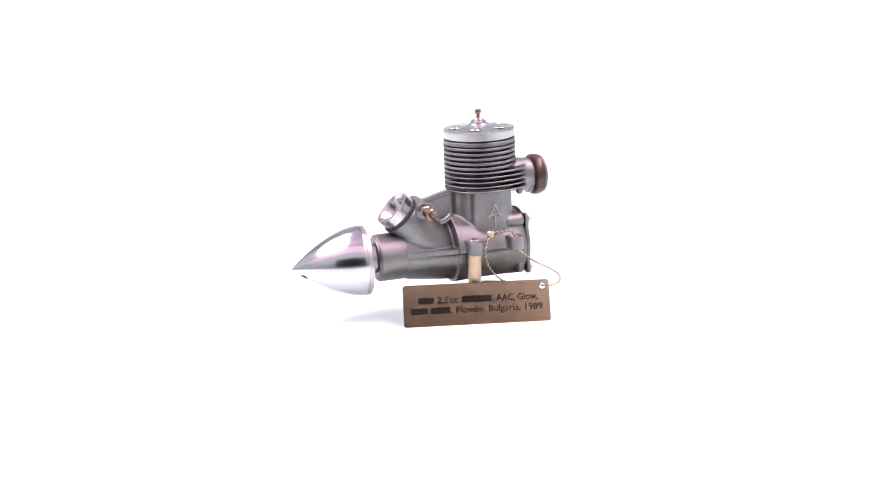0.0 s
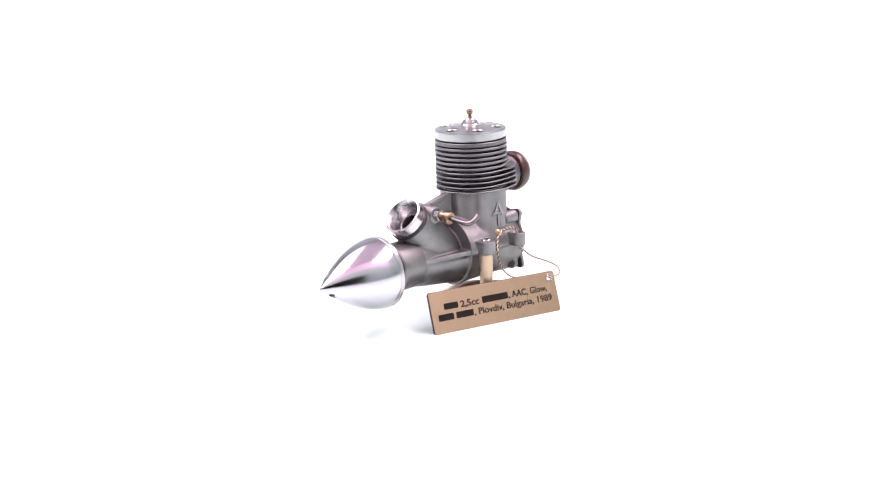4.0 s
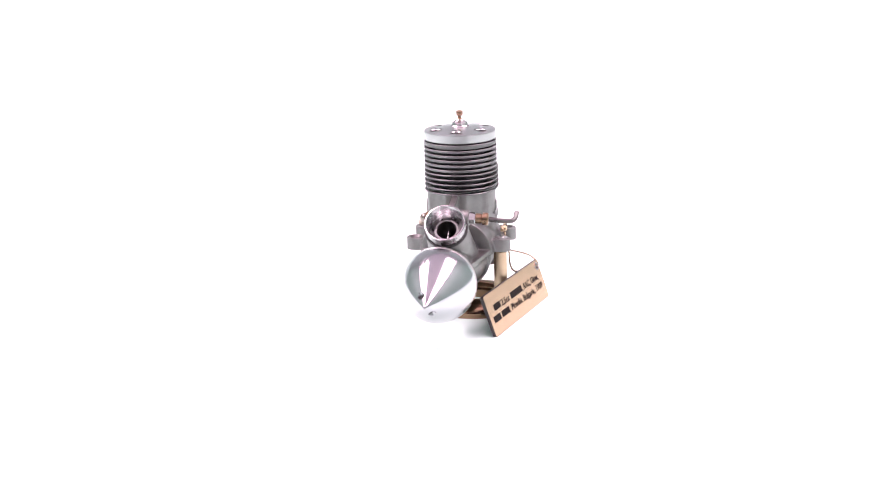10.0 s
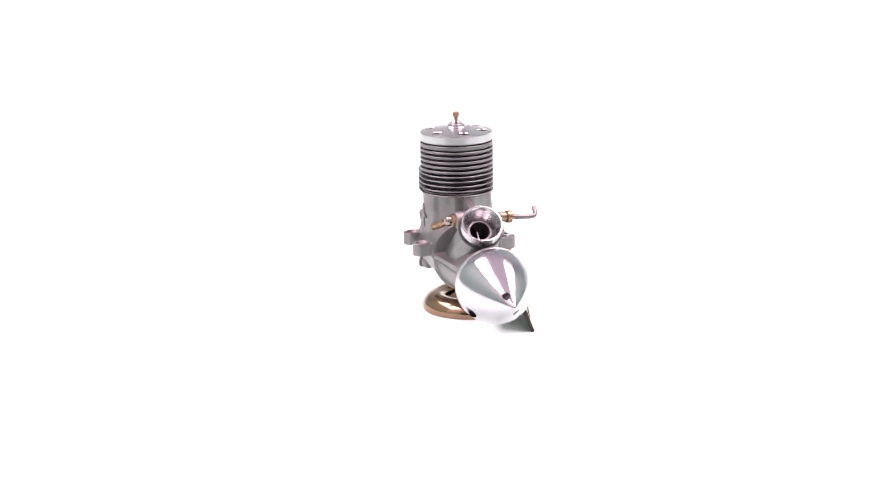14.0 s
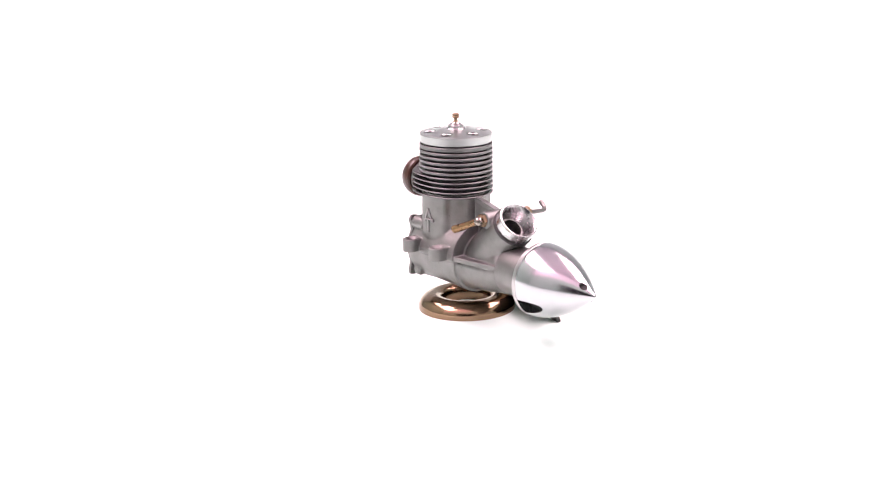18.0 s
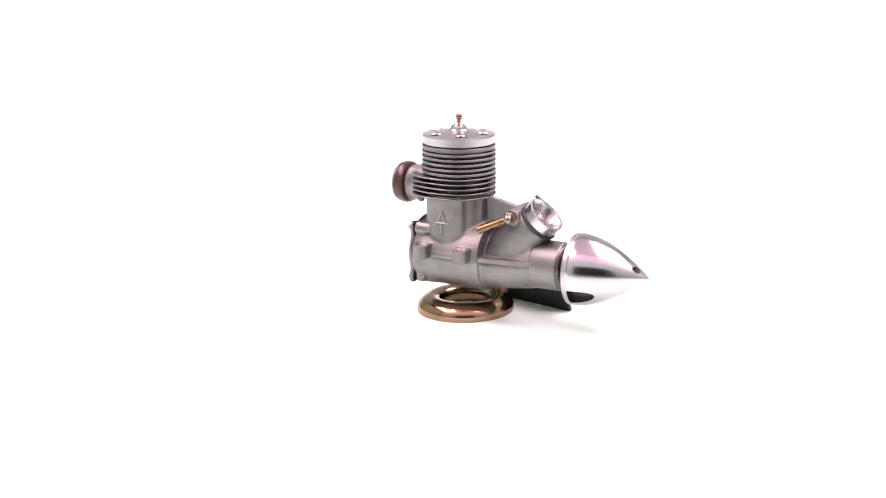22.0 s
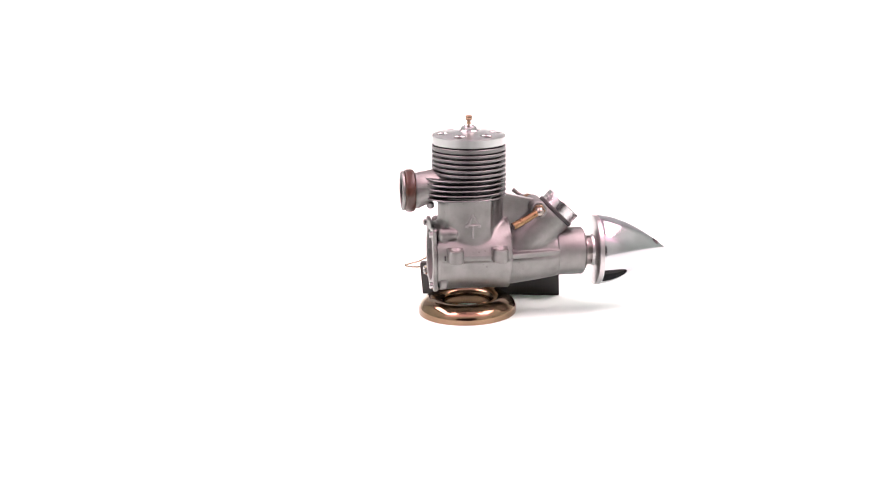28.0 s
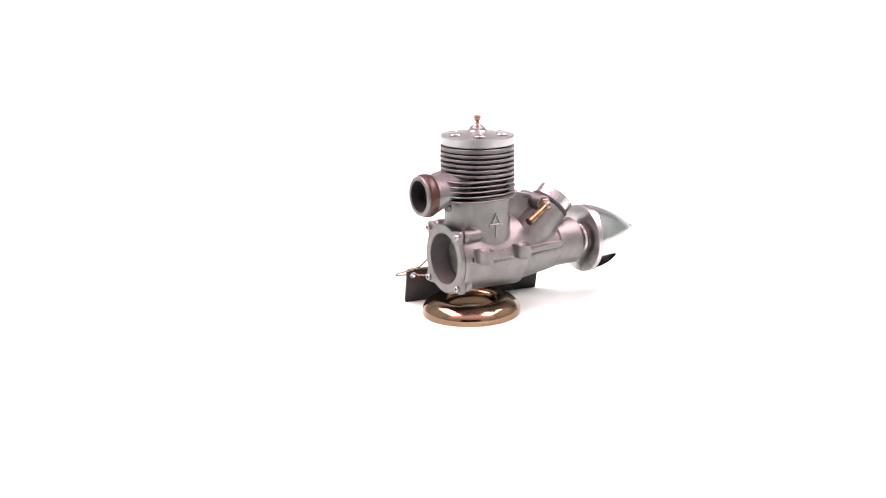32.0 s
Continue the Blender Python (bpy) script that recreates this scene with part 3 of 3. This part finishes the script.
    part("union_ball", lathe([(0, -2.2)] + ball + [(0, 2.2)], along(c, c + Vector((0, -1, 0))), 28), BRIGHT_BRASS, nip, "rounded bright union")
    pts = spline([c, (24.4, -11.0, 18.7), c.lerp(e, 0.5), e], 0.4)
    pipe = sweep(pts, [1.3 + 0.3 * k / len(pts) for k in range(len(pts))], 18)
    part("pipe", pipe, BRASS, nip, "bent brass pipe")
    dd = (e - c).normalized()
    # near-black disc for the shade inside the pipe's end
    part("pipe_bore", rod(e - dd * 0.3, e + dd * 0.04, 1.15, 16, edge=0.02), HOLLOW, nip)
    # a dark bead on the casing paints the slot's shade
    slot = [Vector((-12.7, -math.sqrt(15.45 ** 2 - z * z) + 0.15, z)) for z in (1.7, 2.3, 2.9, 3.5)]
    part("slot", sweep(slot, 0.36, 8), HOLLOW, engine, "short casing slot, drawn as a dark strip for its shade")
    for x, y in lug_places():
        part("countersink", lathe([(1.5, 4.9), (1.62, 5.0), (2.62, 6.3), (2.75, 6.78), (2.6, 6.8), (1.5, 5.3)], at(x, y, 0), 32, closed=True), MACHINED, engine, "bright countersunk screw hole")
    # bolt that holds the engine on its stand
    bolt = lathe([(0, 6.5), (1.0, 6.5), (1.1, 7.5), (1.9, 7.5), (2.2, 7.3), (2.25, 6.95), (2.7, 6.9), (2.7, 6.6), (2.2, 5.6), (0, 5.6)], at(9.25, 17.75, 0), 28)
    part("mounting_bolt", bolt, STEEL, engine, "steel socket bolt in the mounting lug")
    # raised emblem on both sides of the cylinder casing, paler than the casting
    for s in (-1, 1):
        em = bmesh.new()
        strokes = [((0, 5), (-2.35, -0.5)), ((0, 5), (2.35, -0.5)), ((-2.85, 0.5), (2.85, 0.5)), ((0, 0.5), (0, -4.9)), ((-2.85, 0.5), (-2.95, -0.4)), ((2.85, 0.5), (2.95, -0.4))]
        for (x0, z0), (x1, z1) in strokes:
            pa = []
            for k in range(7):
                x, z = x0 + (x1 - x0) * k / 6, z0 + (z1 - z0) * k / 6
                pa.append(Vector((CX - 0.3 + x, s * (math.sqrt(14.3 ** 2 - (x - 0.3) ** 2) + 0.22), 15.2 + z)))
            sweep(pa, 0.4, 8, em)
        part("emblem", em, RELIEF, engine, "raised cast maker's emblem")
    return engine


engine = build_engine()


# ---- the stand: a bronze ring with one post under a mounting lug ----
def build_stand():
    stand = thing("display_stand", turned(SEAT, 0), "polished bronze ring stand with a single brass post", "display stand")
    prof = [(10.2, 0), (10.0, 0.4), (10.0, 4.6), (10.25, 5.3), (11.0, 6.0), (12.5, 6.6), (14.5, 6.8), (16.5, 6.4), (18.2, 5.5), (19.4, 4.4), (20.15, 3.3), (20.5, 2.3), (20.58, 0.4), (20.5, 0)]
    part("ring_base", lathe(prof, at(-1.5, 5.0, 0), 96, closed=True), BRONZE, stand, "polished bronze ring base", 60)
    post = lathe([(0, 4), (2.75, 4), (2.75, 26.6), (2.55, 26.85), (0, 26.85)], at(9.4, 17.5, 0), 36)
    part("post", post, POST, stand, "satin brass post")
    return stand


stand = build_stand()


# ---- the name tag leaning on the stand ----
LONG = Vector((-58.5, 14.7, 0)).normalized()
RISE = Vector((-0.085, -0.33, 0.95))
RISE = (RISE - LONG * RISE.dot(LONG)).normalized()
OUT = RISE.cross(LONG)
if OUT.y < 0:
    OUT = -OUT
# tag space: x along its lower edge, y up its face, z out of its face
TAG = SEAT @ Matrix.Translation(Vector((41.3, 20.3, 0.0)) * MM) @ Matrix((LONG, RISE, OUT)).transposed().to_4x4()


def rounded(w, h, r, n=6):
    out = []
    for cx, cy, a0 in ((w - r, r, -90), (w - r, h - r, 0), (r, h - r, 90), (r, r, 180)):
        out += [(cx + r * math.cos(radians(a0 + 90 * k / n)), cy + r * math.sin(radians(a0 + 90 * k / n))) for k in range(n + 1)]
    return out


def written(text, x, y, size, width):
    """Flat lettering with the built-in font, fitted to a width, a hair's breadth thick."""
    cu = bpy.data.curves.new("text", "FONT")
    cu.body, cu.size, cu.extrude, cu.offset, cu.resolution_u = text, size, 0.03, 0.06, 3
    ob = new("text", cu)
    me = bpy.data.meshes.new_from_object(ob.evaluated_get(bpy.context.evaluated_depsgraph_get()))
    bm = bmesh.new()
    bm.from_mesh(me)
    bpy.data.objects.remove(ob)
    bpy.data.meshes.remove(me)
    xs = [v.co.x for v in bm.verts]
    k = width / (max(xs) - min(xs))
    for v in bm.verts:
        v.co.x = x + (v.co.x - min(xs)) * k
        v.co.y += y
        v.co.z += 0.05
    return bm


def build_tag():
    tag = thing("name_tag", turned(TAG, 0), "copper-faced engraved name plate with black edges, leaning on the stand", "name tag")
    w, h = 60.2, 17.2
    hole = lathe([(0, -4), (1.5, -4), (1.5, 4), (0, 4)], at(57.4, 14.5, 0), 24)
    core = part("plate", shaped(prism(rounded(w, h, 1.2), -1.5, -0.06, edge=0.12), hole.copy()), PLATE_CORE, tag, "black plate")
    face = part("face", shaped(prism(rounded(w - 0.3, h - 0.3, 1.1), -0.06, 0.0, at(0.15, 0.15, 0)), hole), PLATE_FACE, tag, "brushed copper-coloured face")
    part("eyelet", lathe([(1.25, -1.6), (1.5, -1.6), (1.5, 0.0), (1.8, 0.02), (1.75, 0.2), (1.35, 0.2), (1.25, 0.05)], at(57.4, 14.5, 0), 28, closed=True), STEEL, tag)
    # names are plain bars, the other words are lettered
    def bar(x0, x1, y0, y1):
        part("engraved_bar", prism([(x0, y0), (x1, y0), (x1, y1), (x0, y1)], 0.0, 0.05), INK, face)
    bar(6.2, 12.6, 9.35, 11.9)
    part("engraving", written("2,5cc", 13.8, 9.3, 3.75, 8.6), INK, face)
    bar(24.0, 36.2, 9.2, 11.9)
    part("engraving", written(", AAC, Glow,", 36.6, 9.3, 3.75, 18.6), INK, face)
    bar(3.0, 9.9, 5.1, 7.7)
    bar(11.1, 19.0, 5.1, 7.7)
    part("engraving", written(", Plovdiv, Bulgaria, 1989", 19.4, 5.1, 3.75, 37.6), INK, face)
    return tag


tag = build_tag()


# ---- the cord that ties the tag to the engine ----
def build_cord():
    cord = thing("cord", turned(SEAT, 0), "thin twisted gold and black cord tied through a mounting lug", "cord")
    path = spline([(-15.4, 27.6, 13.6), (-17.0, 29.6, 13.6), (-20.5, 29.6, 13.4), (-24.0, 28.2, 14.3), (-25.3, 24.8, 16.1), (-23.2, 20.6, 17.8), (-19, 17.4, 19.8), (-15.4, 17.2, 22.2), (-11.4, 17.6, 25.4), (-9.2, 17.8, 28.0), (-8.6, 17.75, 31.5),
                   (-7.6, 17.7, 34.2), (-5, 17.7, 35.2), (-1.5, 17.7, 35.2), (2.0, 17.7, 34.6), (4.2, 19.2, 32), (5.6, 20.4, 28.6), (5.4, 20.6, 25), (4.0, 20.5, 21.2), (1.5, 20.8, 17.8), (-2, 21.6, 15.2), (-8, 23.6, 13.4), (-13, 25.4, 13.2), (-15.4, 27.2, 13.6)], 0.22)
    part("gold_strand", sweep(path, 0.31, 6, helix=0.18, pitch=1.9), GOLD_THREAD, cord, "gold twisted strand", 80)
    part("black_strand", sweep(path, 0.17, 6, helix=0.32, pitch=1.9, phase=math.pi), BLACK_THREAD, cord, "black twisted strand", 80)
    knot = []
    for k in range(60):
        a = 2 * math.pi * k / 30
        knot.append(Vector((2.4 + (1.0 + 0.4 * math.cos(1.5 * a)) * math.cos(a), 18.0 + (0.8 + 0.3 * math.sin(2.5 * a)) * math.sin(a), 34.6 + 0.9 * math.sin(1.5 * a + 0.6))))
    part("knot", sweep(knot, 0.42, 7), GOLD_THREAD, cord, "small gold knot", 80)
    return cord


cord = build_cord()


# ---- everything on the table turns with it ----
def motions():
    for ob, m in ((engine, LEAN), (stand, SEAT), (tag, TAG), (cord, SEAT)):
        walk(ob, [(float(t), turned(m, t)) for t in range(33)])


motions()
